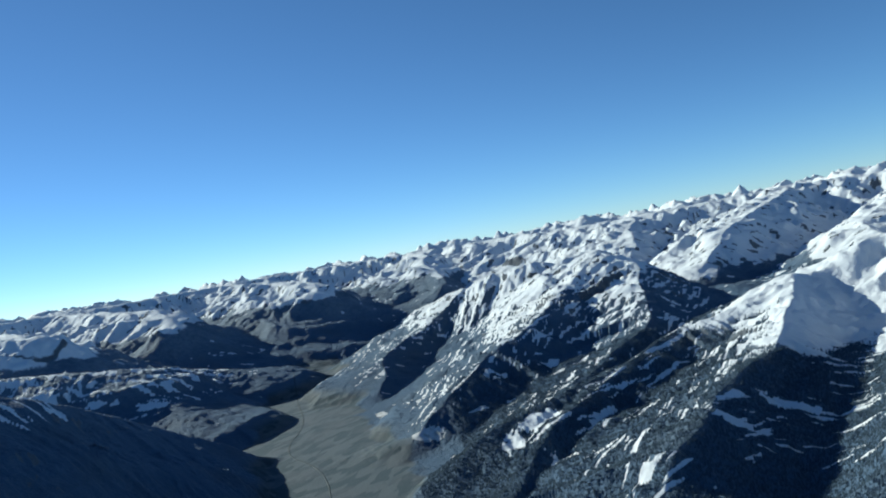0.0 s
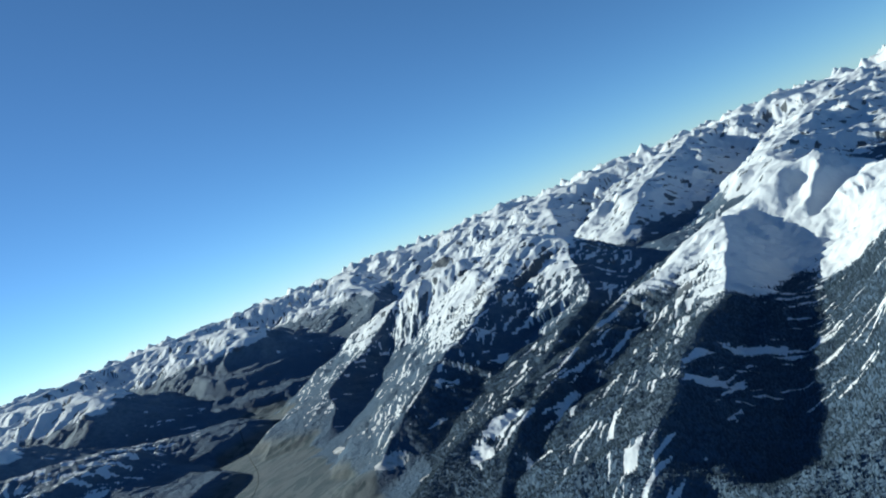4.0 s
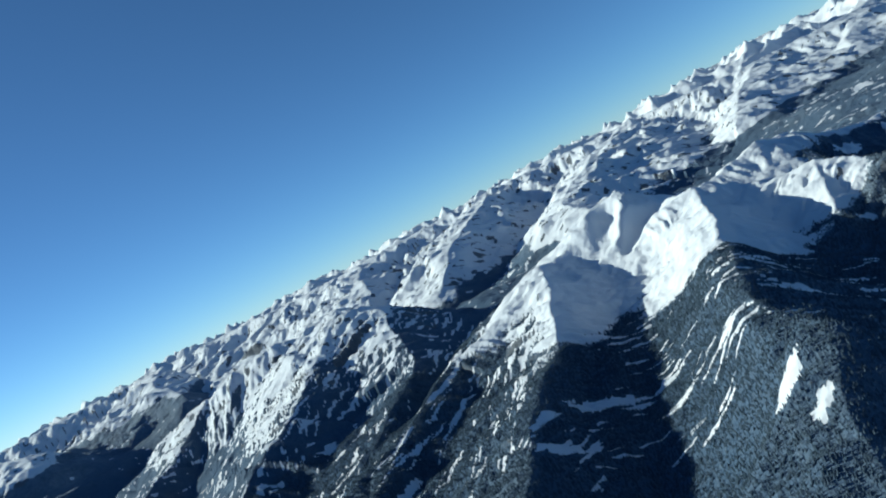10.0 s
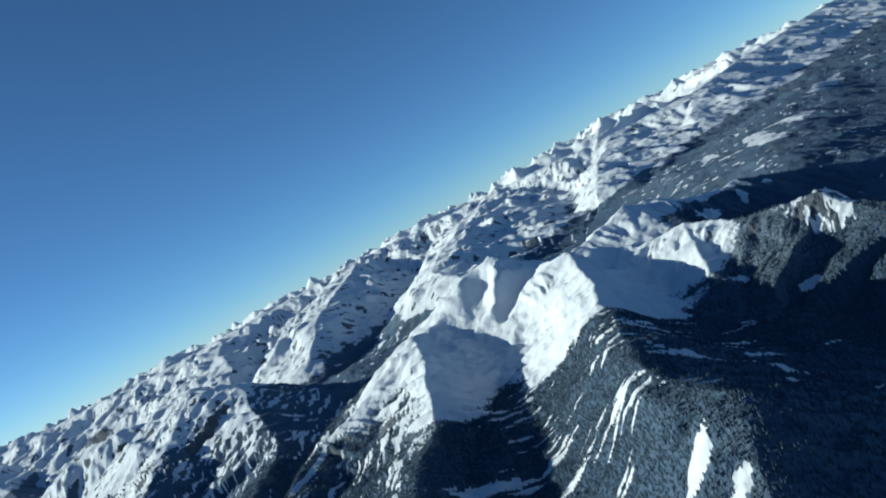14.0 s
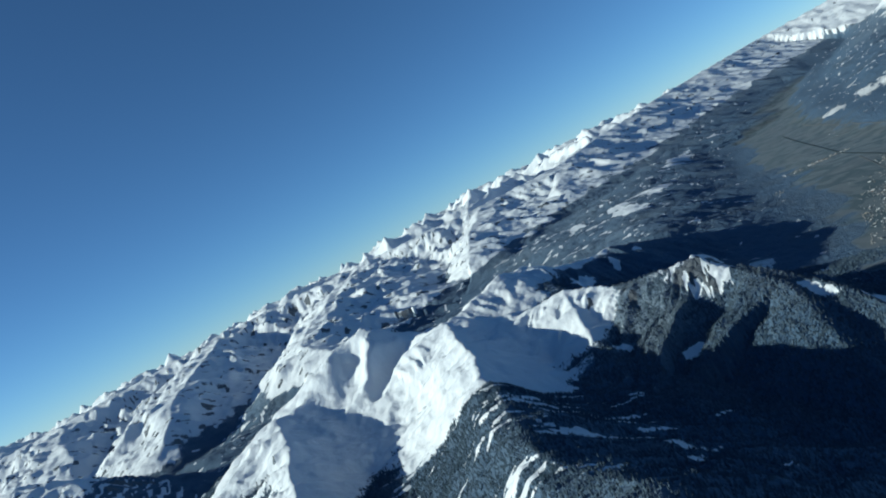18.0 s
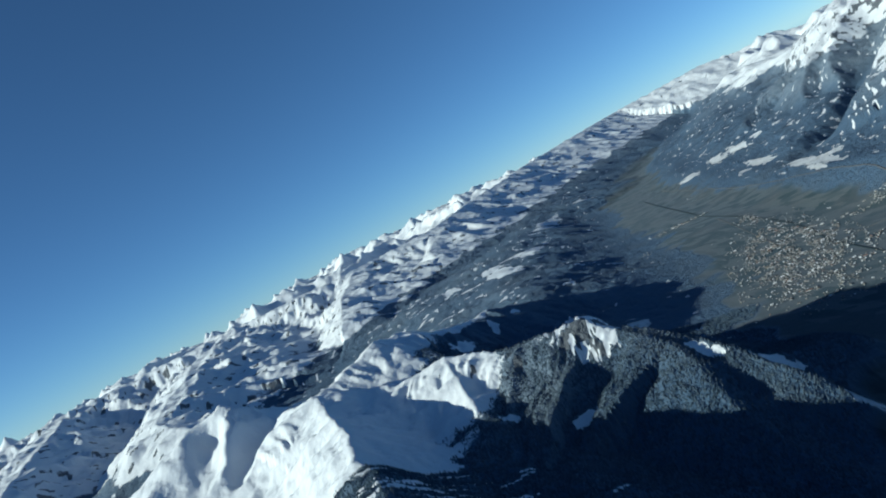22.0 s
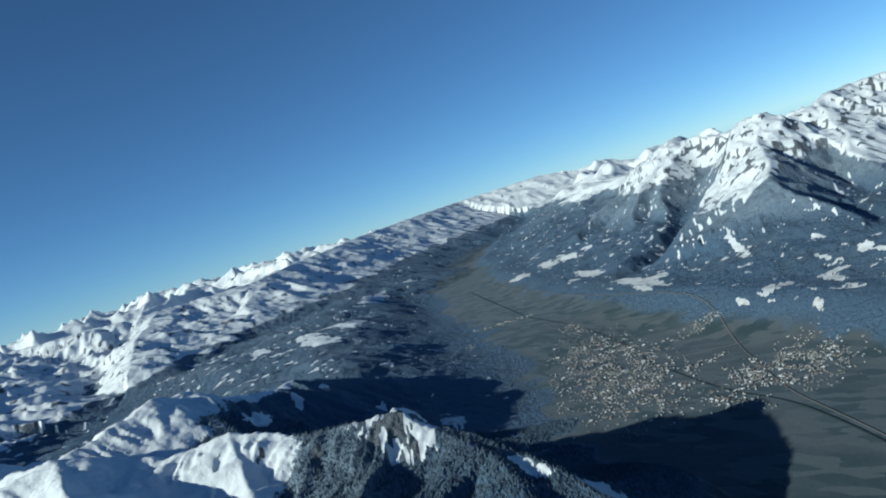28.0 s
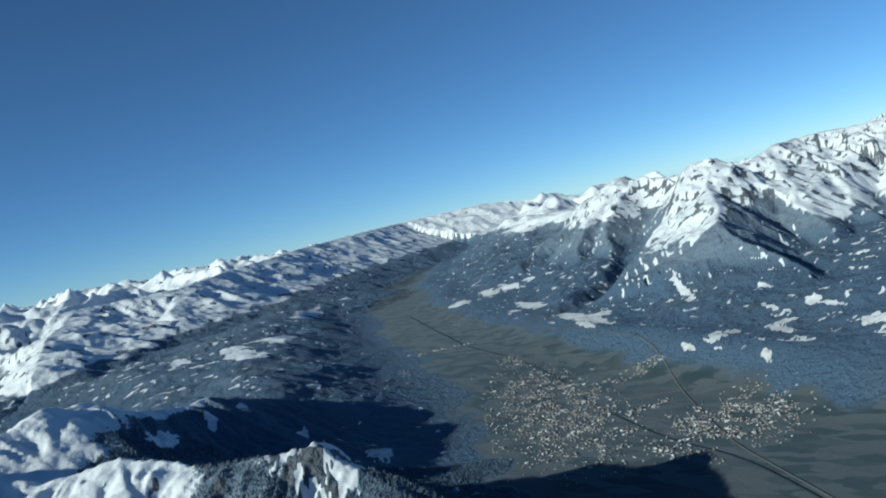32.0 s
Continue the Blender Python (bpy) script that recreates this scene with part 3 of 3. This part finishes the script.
    bare_head = (1 - smooth(head, 16, 25)) * (1 - np.maximum(gully_snow, ledge))
    snow = np.maximum(snow * (1 - bare_head), np.maximum(gully_snow, ledge))
    rock = np.maximum(rock * (1 - np.maximum(gully_snow, ledge)), 0.9 * bare_head)
    snow = snow * (1 - 0.85 * rock)
    field = (1 - smooth(flat + 25 * fbm(x, y, 60, 3, 250), -12, 4)) * (1 - smooth(z - 15 * smooth(y, 820, 1150) * smooth(x, 250, 450), 36, 50))
    bare_slopes = [names.index(name) for name in ("dome", "west", "pyramid", "central", "hill", "back")]
    # paler with height: frost, plus haze over the plateaus put into the colour
    frost_haze = smooth(z, 75, 135) * (0.75 + 0.5 * fbm(x, y, 130, 3, 260)) * np.where(np.isin(owner, bare_slopes), 0.3, 1.0)
    frost_haze = frost_haze + 0.9 * tall * smooth(z, 75, 150)
    return snow, field, rock, frost_haze.clip(0, 1)


def spread(low, high, step):
    return np.linspace(low, high, max(2, int(round((high - low) / step)) + 1))


DETAIL = 0.92
CENTRE = (-30.0, 160.0)
turns = np.r_[spread(-78, 82, 0.115 / DETAIL), spread(82, 282, 1.4)[1:]]
rings = np.r_[0.05, spread(2, 210, 5), np.exp(spread(math.log(214), math.log(4930), 0.0042 / DETAIL))]
A, R = np.meshgrid(np.radians(turns), rings)
GX, GY = CENTRE[0] + R * np.sin(A), CENTRE[1] + R * np.cos(A)
shape = GX.shape
parts = land(GX.ravel(), GY.ravel())
GZ = parts[0].reshape(shape)
spot_at = np.stack([GX, GY, GZ], -1)
du, dv = np.gradient(spot_at, axis=1), np.gradient(spot_at, axis=0)
normal = np.cross(du, dv)
normal /= np.linalg.norm(normal, axis=-1, keepdims=True) + 1e-9
normal *= np.sign(normal[..., 2:] + 1e-9)
steep = np.sqrt(np.maximum(1 / np.maximum(normal[..., 2], 0.05) ** 2 - 1, 0)).ravel()
snow, field, rock, frost_haze = cover(GX.ravel(), GY.ravel(), parts[0], steep, normal[..., 0].ravel(), *parts[1:])
owner, NAMES = parts[1].copy(), parts[2]
owner[(parts[6] > 2750) & (owner == 0)] = len(NAMES)
NAMES = NAMES + ["distance"]

LABELS = {
    "ground": ("ground", "valley floor and wooded plateaus with small snowy meadows", "ground", "structure"),
    "distance": ("backdrop", "distant snow-covered mountain ranges along the horizon", "backdrop", "structure"),
    "pyramid": ("mountain", "pyramid-shaped snowy peak above dark spruce slopes", "mountain", ""),
    "central": ("mountain", "white snowy peak with a long wooded spur", "mountain", ""),
    "rocky": ("mountain", "snowy ridge ending in a bare grey rock head", "mountain", ""),
    "back": ("mountain", "small white peak with a dark wooded ridge behind the main crest", "mountain", ""),
    "dome": ("mountain", "rounded snow dome above dark wooded slopes", "mountain", ""),
    "west": ("mountain", "long white shoulder above the wooded valley side", "mountain", ""),
    "hill": ("hill", "dark wooded hill in shade beside the valley", "hill", ""),
    "terrace": ("hill", "terraced hillside with many snowy meadows", "hill", ""),
    "white": ("mountain_range", "broad sunlit snow-covered range with many ribs", "mountain range", ""),
    "left": ("mountain_range", "hazy blue-white range beyond the valley", "mountain range", ""),
    "summit": ("mountain", "tall white summit with a wooded triangular face", "mountain", ""),
    "shoulder": ("mountain", "snow-capped mountain with shaded ravines above the valley", "mountain", ""),
}


def land_objects():
    rows, cols = shape
    index = np.arange(rows * cols).reshape(shape)
    nxt = np.roll(index, -1, axis=1)
    quads = np.stack([index[:-1], nxt[:-1], nxt[1:], index[1:]], -1).reshape(-1, 4)
    whose = owner[quads[:, 0]]
    verts, normals = spot_at.reshape(-1, 3), normal.reshape(-1, 3)
    cover_of = np.where(rock[quads].mean(1) > 0.55, 2, np.where(snow[quads].mean(1) > 0.5, 0, 1))
    for n, name in enumerate(NAMES):
        kind_name, label, category, kind = LABELS[name]
        mine = whose == n
        if not mine.any():
            continue
        if kind:
            tagged(land_mesh(kind_name, quads[mine], verts, normals), label, category, "", kind)
            continue
        thing = tagged(new(kind_name), label, category, "mountains round the valley")
        middle = verts[quads[mine][:, 0]].mean(0)
        thing.location = (middle[0], middle[1], FLOOR)
        for code, part_name, part_label in ((0, "snowfield", "white snow cover with ribs and gullies"), (1, "wooded_slope", "dark frosted spruce slope"),
                                            (2, "rock_face", "bare grey rock")):
            faces = quads[mine & (cover_of == code)]
            if len(faces) > 20:
                ob = land_mesh(part_name, faces, verts, normals)
                ob.parent, ob.matrix_parent_inverse = thing, Matrix.Translation(-thing.location)
                tagged(ob, part_label, "", "", "stuff" if code == 2 else "")


def land_mesh(name, faces, verts, normals):
    used, local = np.unique(faces, return_inverse=True)
    local = local.reshape(-1)
    mesh = bpy.data.meshes.new(name)
    mesh.vertices.add(len(used))
    mesh.vertices.foreach_set("co", verts[used].astype(np.float32).ravel())
    mesh.loops.add(len(local))
    mesh.loops.foreach_set("vertex_index", local.astype(np.int32))
    mesh.polygons.add(len(faces))
    mesh.polygons.foreach_set("loop_start", np.arange(0, len(local), 4, dtype=np.int32))
    mesh.polygons.foreach_set("use_smooth", np.ones(len(faces), bool))
    mesh.update(calc_edges=True)
    for key, values in (("snow", snow), ("field", field), ("rock", rock), ("frost_haze", frost_haze)):
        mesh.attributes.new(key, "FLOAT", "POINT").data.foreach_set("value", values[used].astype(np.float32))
    mesh.normals_split_custom_set_from_vertices(normals[used].astype(np.float32))
    mesh.materials.append(LAND)
    return new(name, mesh)


land_objects()


# ---- reading the land back ----
def on_grid(x, y, values):
    """Values of the land's grid at arrays of places in front of the path."""
    dx, dy = x - CENTRE[0], y - CENTRE[1]
    col = np.interp((np.degrees(np.arctan2(dx, dy)) + 78) % 360 - 78, turns, np.arange(len(turns)))
    row = np.interp(np.hypot(dx, dy), rings, np.arange(len(rings)))
    c0, r0 = np.minimum(col.astype(int), len(turns) - 2), np.minimum(row.astype(int), len(rings) - 2)
    u, v = col - c0, row - r0
    g = values.reshape(shape)
    return (g[r0, c0] * (1 - u) * (1 - v) + g[r0, c0 + 1] * u * (1 - v) + g[r0 + 1, c0] * (1 - u) * v + g[r0 + 1, c0 + 1] * u * v)


def plain_mesh(name, verts, faces, material):
    """A mesh from arrays; all faces have the same number of corners."""
    mesh = bpy.data.meshes.new(name)
    verts, faces = np.asarray(verts, np.float32), np.asarray(faces, np.int32)
    mesh.vertices.add(len(verts))
    mesh.vertices.foreach_set("co", verts.ravel())
    mesh.loops.add(faces.size)
    mesh.loops.foreach_set("vertex_index", faces.ravel())
    mesh.polygons.add(len(faces))
    mesh.polygons.foreach_set("loop_start", np.arange(0, faces.size, faces.shape[1], dtype=np.int32))
    mesh.update(calc_edges=True)
    mesh.materials.append(material)
    return mesh


# ---- forest: the single trees of the near slopes ----
def spruce_material():
    n = Nodes("frosted_spruce")
    geo = n.add("ShaderNodeNewGeometry")
    # needles tinted blue to imitate haze lifting the shaded slopes
    shade = n.mix(geo.outputs["Random Per Island"], (0.036, 0.064, 0.094), (0.074, 0.106, 0.144))
    height = n.add("ShaderNodeSeparateXYZ")
    n.link(geo.outputs["Position"], height.inputs[0])
    frost_haze = n.math("MULTIPLY", n.ramp(n.noise(1.1, 3, 0.7), 0.33, 0.55), n.ramp(n.noise(0.02, 3), 0.40, 0.62, 0.25, 1.0))
    frost_haze = n.math("MULTIPLY", frost_haze, n.ramp(height.outputs[2], 85, 130, 0.35, 1.0))
    frost_haze = n.math("MULTIPLY", frost_haze, n.ramp(height.outputs[0], 35, 105, 0.14, 0.6))
    return n.finish(n.mix(frost_haze, shade, (0.175, 0.205, 0.240)), 0.9, gloss=0.1)


SPRUCE = spruce_material()


def forest():
    rng = np.random.default_rng(5)
    for low, high, left, right, count, size in ((110, 215, -60, 75, 20000, 0.85), (215, 420, -50, 60, 65000, 0.85), (420, 600, -45, 45, 80000, 0.95), (600, 800, -38, 40, 50000, 1.1)):
        a = np.radians(rng.uniform(left, right, count))
        r = np.sqrt(rng.uniform(low**2, high**2, count))
        x, y = CENTRE[0] + r * np.sin(a), CENTRE[1] + r * np.cos(a)
        z, white, bare, tilled = (on_grid(x, y, v) for v in (parts[0], snow, rock, field))
        thin = perlin(x / 23, y / 23, 301) + rng.uniform(-0.8, 0.8, count)
        bald = np.hypot(x - 190, y - 656) < 15 + 6 * perlin(x / 9, y / 9, 303)
        keep = ~bald & (white + 0.25 * thin < 0.42) & (bare < 0.4) & (tilled < 0.15) & (z < 156 + 8 * thin)
        x, y, z = x[keep], y[keep], z[keep]
        count = len(x)
        tall, wide = size * rng.uniform(1.3, 2.6, count), size * rng.uniform(0.38, 0.62, count)
        spin = rng.uniform(0, 6.28, count)
        corner = np.arange(5) * 2 * math.pi / 5
        foot = np.stack([x[:, None] + wide[:, None] * np.cos(spin[:, None] + corner), y[:, None] + wide[:, None] * np.sin(spin[:, None] + corner),
                         (z - 0.25)[:, None] + 0 * corner], -1)
        lean = rng.normal(0, 0.05, (2, count))
        tip = np.stack([x + lean[0], y + lean[1], z + tall], -1)[:, None]
        verts = np.concatenate([foot, tip], 1).reshape(-1, 3)
        side = np.array([(k, (k + 1) % 5, 5) for k in range(5)])
        faces = (np.arange(count)[:, None, None] * 6 + side).reshape(-1, 3)
        tagged(new("spruce_forest", plain_mesh("spruce_forest", verts, faces, SPRUCE)),
               "frosted dark spruce trees covering the mountain slopes", "forest", "", "stuff")


forest()


# ---- valley floor: river, roads, town ----
def colour_material(name, low, high, scale, rough=0.8, gloss=0.3):
    n = Nodes(name)
    return n.finish(n.mix(n.noise(scale, 4), low, high), rough, n.noise(scale * 4, 3), 0.3, 0.1, gloss)


WATER = colour_material("river_water", (0.024, 0.038, 0.044), (0.036, 0.050, 0.055), 0.2, 0.7, 0.15)
ASPHALT = colour_material("asphalt", (0.075, 0.078, 0.08), (0.115, 0.117, 0.118), 0.3)
GRAVEL = colour_material("river_bank", (0.14, 0.14, 0.13), (0.24, 0.23, 0.21), 0.4)


def ribbon(name, line, width, lift, material, label, category):
    """A band laid on the land along a line, curved smoothly through its nodes."""
    line = np.array(line, float)
    for _ in range(2):
        line = np.concatenate([line[:1], np.stack([0.75 * line[:-1] + 0.25 * line[1:], 0.25 * line[:-1] + 0.75 * line[1:]], 1).reshape(-1, 2), line[-1:]])
    run = np.r_[0, np.cumsum(np.hypot(*np.diff(line, axis=0).T))]
    s = np.linspace(0, run[-1], int(run[-1] / 5) + 2)
    p = np.stack([np.interp(s, run, line[:, k]) for k in (0, 1)], -1)
    d = np.gradient(p, axis=0)
    d /= np.linalg.norm(d, axis=1, keepdims=True)
    off = np.stack([-d[:, 1], d[:, 0]], -1) * width / 2
    rows = []
    for side, drop in ((1.25, -1.2), (1, 0), (-1, 0), (-1.25, -1.2)):
        q = p + off * side
        z = np.maximum(on_grid(p[:, 0], p[:, 1], parts[0]), on_grid(q[:, 0], q[:, 1], parts[0]))
        rows.append(np.c_[q, z + lift + drop])
    verts = np.stack(rows, 1).reshape(-1, 3)
    n = len(p)
    faces = [(4 * i + k, 4 * i + k + 1, 4 * i + k + 5, 4 * i + k + 4) for i in range(n - 1) for k in range(3)]
    return tagged(new(name, plain_mesh(name, verts, faces, material)), label, category, "", "structure")


ribbon("river", [(180, 250), (330, 400), (440, 540), (487, 616), (502, 678), (543, 758), (577, 818), (640, 900), (690, 1010), (750, 1180), (790, 1250), (930, 1500),
                 (1040, 1690)], 2.6, 0.15, WATER, "dark river winding along the valley floor", "river")
ribbon("river", [(-300, 260), (-470, 500), (-600, 640), (-720, 690), (-800, 830), (-960, 980), (-1080, 1110)], 1.3, 0.15, WATER,
       "dark river crossing the hazy valley floor", "river")
ribbon("road", [(250, 300), (360, 430), (430, 520), (468, 573), (503, 625), (561, 684), (617, 738), (726, 842), (760, 930), (800, 1080), (900, 1320),
                (1090, 1680)], 1.5, 0.3, ASPHALT, "grey motorway running straight along the valley", "road")
ribbon("road", [(465, 700), (500, 770), (530, 820), (590, 900), (640, 985), (720, 1120)], 1.0, 0.3, ASPHALT,
       "narrow grey road through the town and fields", "road")
ribbon("road", [(626, 741), (600, 780), (565, 800), (530, 820)], 1.2, 0.34, ASPHALT, "narrow grey road from motorway to town", "road")


def house_parts(w, d, h, pitch):
    """Corners and triangles of the walls, and of the roof with its eaves, for a house w by d with walls h high."""
    a, b = w / 2, d / 2
    walls = [(-a, -b, -0.3), (a, -b, -0.3), (a, b, -0.3), (-a, b, -0.3), (-a, -b, h), (a, -b, h), (a, b, h), (-a, b, h), (-a, 0, h + pitch), (a, 0, h + pitch)]
    wall_faces = [(0, 1, 5, 4), (2, 3, 7, 6), (1, 2, 6, 5), (3, 0, 4, 7), (5, 6, 9, 9), (7, 4, 8, 8)]
    e, t = 0.12, 0.06
    roof = []
    for x in (-a - e, a + e):
        for y, z in ((-b - e, h - e * pitch / b), (0, h + pitch), (b + e, h - e * pitch / b)):
            roof += [(x, y, z + 0.02), (x, y, z + 0.02 + t)]
    roof_faces = [(1, 7, 9, 3), (3, 9, 11, 5), (0, 2, 8, 6), (2, 4, 10, 8), (0, 6, 7, 1), (4, 5, 11, 10)]
    halves = [[t for q in faces for t in ((q[:3],) if q[2] == q[3] else (q[:3], (q[0], q[2], q[3])))] for faces in (wall_faces, roof_faces)]
    return walls, halves[0], roof, halves[1]


WALL_COLOURS = [colour_material("plaster", low, high, 0.6) for low, high in
                (((0.24, 0.25, 0.26), (0.36, 0.37, 0.38)), ((0.22, 0.20, 0.17), (0.31, 0.28, 0.24)), ((0.18, 0.18, 0.18), (0.28, 0.28, 0.27)))]
ROOF_COLOURS = [colour_material("roof", low, high, 0.8) for low, high in
                (((0.13, 0.075, 0.058), (0.20, 0.11, 0.08)), ((0.07, 0.066, 0.064), (0.13, 0.12, 0.115)), ((0.50, 0.52, 0.55), (0.66, 0.68, 0.71)),
                 ((0.20, 0.20, 0.195), (0.30, 0.295, 0.285)))]
# Built-up areas: x, y, half length, half width, turn, houses.
TOWNS = [(550, 842, 150, 52, 51, 3600), (560, 652, 52, 46, 40, 1100), (675, 815, 38, 14, -45, 150), (572, 750, 28, 9, -22, 90), (483, 662, 32, 12, 72, 130),
         (535, 680, 24, 9, 50, 80), (688, 1030, 34, 13, 60, 130), (744, 1225, 50, 9, -40, 110), (600, 1160, 34, 9, 35, 60), (900, 1360, 40, 12, 60, 60)]


def towns():
    rng = np.random.default_rng(11)
    bulk = {}
    shells = {}
    singles = 0
    for cx, cy, a, b, turn, count in TOWNS:
        u = rng.normal(0, 0.48, (count * 2, 2)).clip(-1.3, 1.3)
        c, s = math.cos(radians(turn)), math.sin(radians(turn))
        # streets leave a loose grid between the houses
        x = cx + u[:, 0] * a * c - u[:, 1] * b * s
        y = cy + u[:, 0] * a * s + u[:, 1] * b * c
        pitch = 2.7
        ug, vg = np.round((x * c + y * s) / pitch), np.round((y * c - x * s) / pitch)
        cells = np.unique(np.stack([ug, vg], -1), axis=0)
        rng.shuffle(cells)
        open_land = perlin(cells[:, 0] / 6 + cx, cells[:, 1] / 6, 320) + 0.6 * perlin(cells[:, 0] / 2.6, cells[:, 1] / 2.6 + cy, 321)
        cells = cells[open_land > -0.12][:count]
        x = (cells[:, 0] * c - cells[:, 1] * s) * pitch + rng.normal(0, 1.1, len(cells))
        y = (cells[:, 0] * s + cells[:, 1] * c) * pitch + rng.normal(0, 1.1, len(cells))
        z = on_grid(x, y, parts[0])
        for k in range(len(cells)):
            if z[k] > 45:
                continue
            large = rng.random() < 0.13
            w, d, h = (rng.uniform(2.2, 4.0), rng.uniform(1.1, 1.7), rng.uniform(0.6, 1.1)) if large else (rng.uniform(0.9, 1.5), rng.uniform(0.7, 1.05), rng.uniform(0.4, 0.7))
            wall, roof = int(rng.choice(3, p=(0.70, 0.06, 0.24))), int(rng.choice(4, p=(0.06, 0.40, 0.20, 0.34)))
            at = pose(x[k], y[k], z[k], 0, 0, turn + rng.choice((0, 90)) + rng.normal(0, 6))
            if singles < 280 and k % 10 == 0:
                kind = (int(large), k // 10 % 3, wall, roof)
                if kind not in shells:
                    q = house_parts(w, d, h, 0.45 * d * 0.5 + 0.15)
                    shells[kind] = (plain_mesh("wall", q[0], q[1], WALL_COLOURS[wall]), plain_mesh("roof", q[2], q[3], ROOF_COLOURS[roof]))
                house = new("house")
                house.matrix_world = at
                for name, mesh in zip(("wall", "roof"), shells[kind]):
                    new(name, mesh).parent = house
                what = ("large building" if large else "house")
                tone = ("pale plastered", "ochre plastered", "grey plastered")[wall]
                top = ("a red-brown tiled roof", "a dark slate roof", "a snow-covered roof", "a grey metal roof")[roof]
                tagged(house, f"{tone} {what} with {top} in the valley", "house", "houses of the valley towns")
                singles += 1
                continue
            q = house_parts(w, d, h, 0.45 * d * 0.5 + 0.15)
            m = np.array(at)
            for key, vs, fs in ((("wall", wall), q[0], q[1]), (("roof", roof), q[2], q[3])):
                vl, fl = bulk.setdefault(key, ([], []))
                start = vl[-1][1] if vl else 0
                pts = np.c_[np.array(vs), np.ones(len(vs))] @ m.T
                vl.append((pts[:, :3], start + len(vs)))
                fl.append(np.array(fs) + start)
    for (part_name, tone), (vl, fl) in bulk.items():
        mesh = plain_mesh("town_houses", np.concatenate([v[0] for v in vl]), np.concatenate(fl), (WALL_COLOURS if part_name == "wall" else ROOF_COLOURS)[tone])
        tagged(new("town_houses", mesh), "dense small houses of the valley towns", "houses", "", "stuff")


towns()
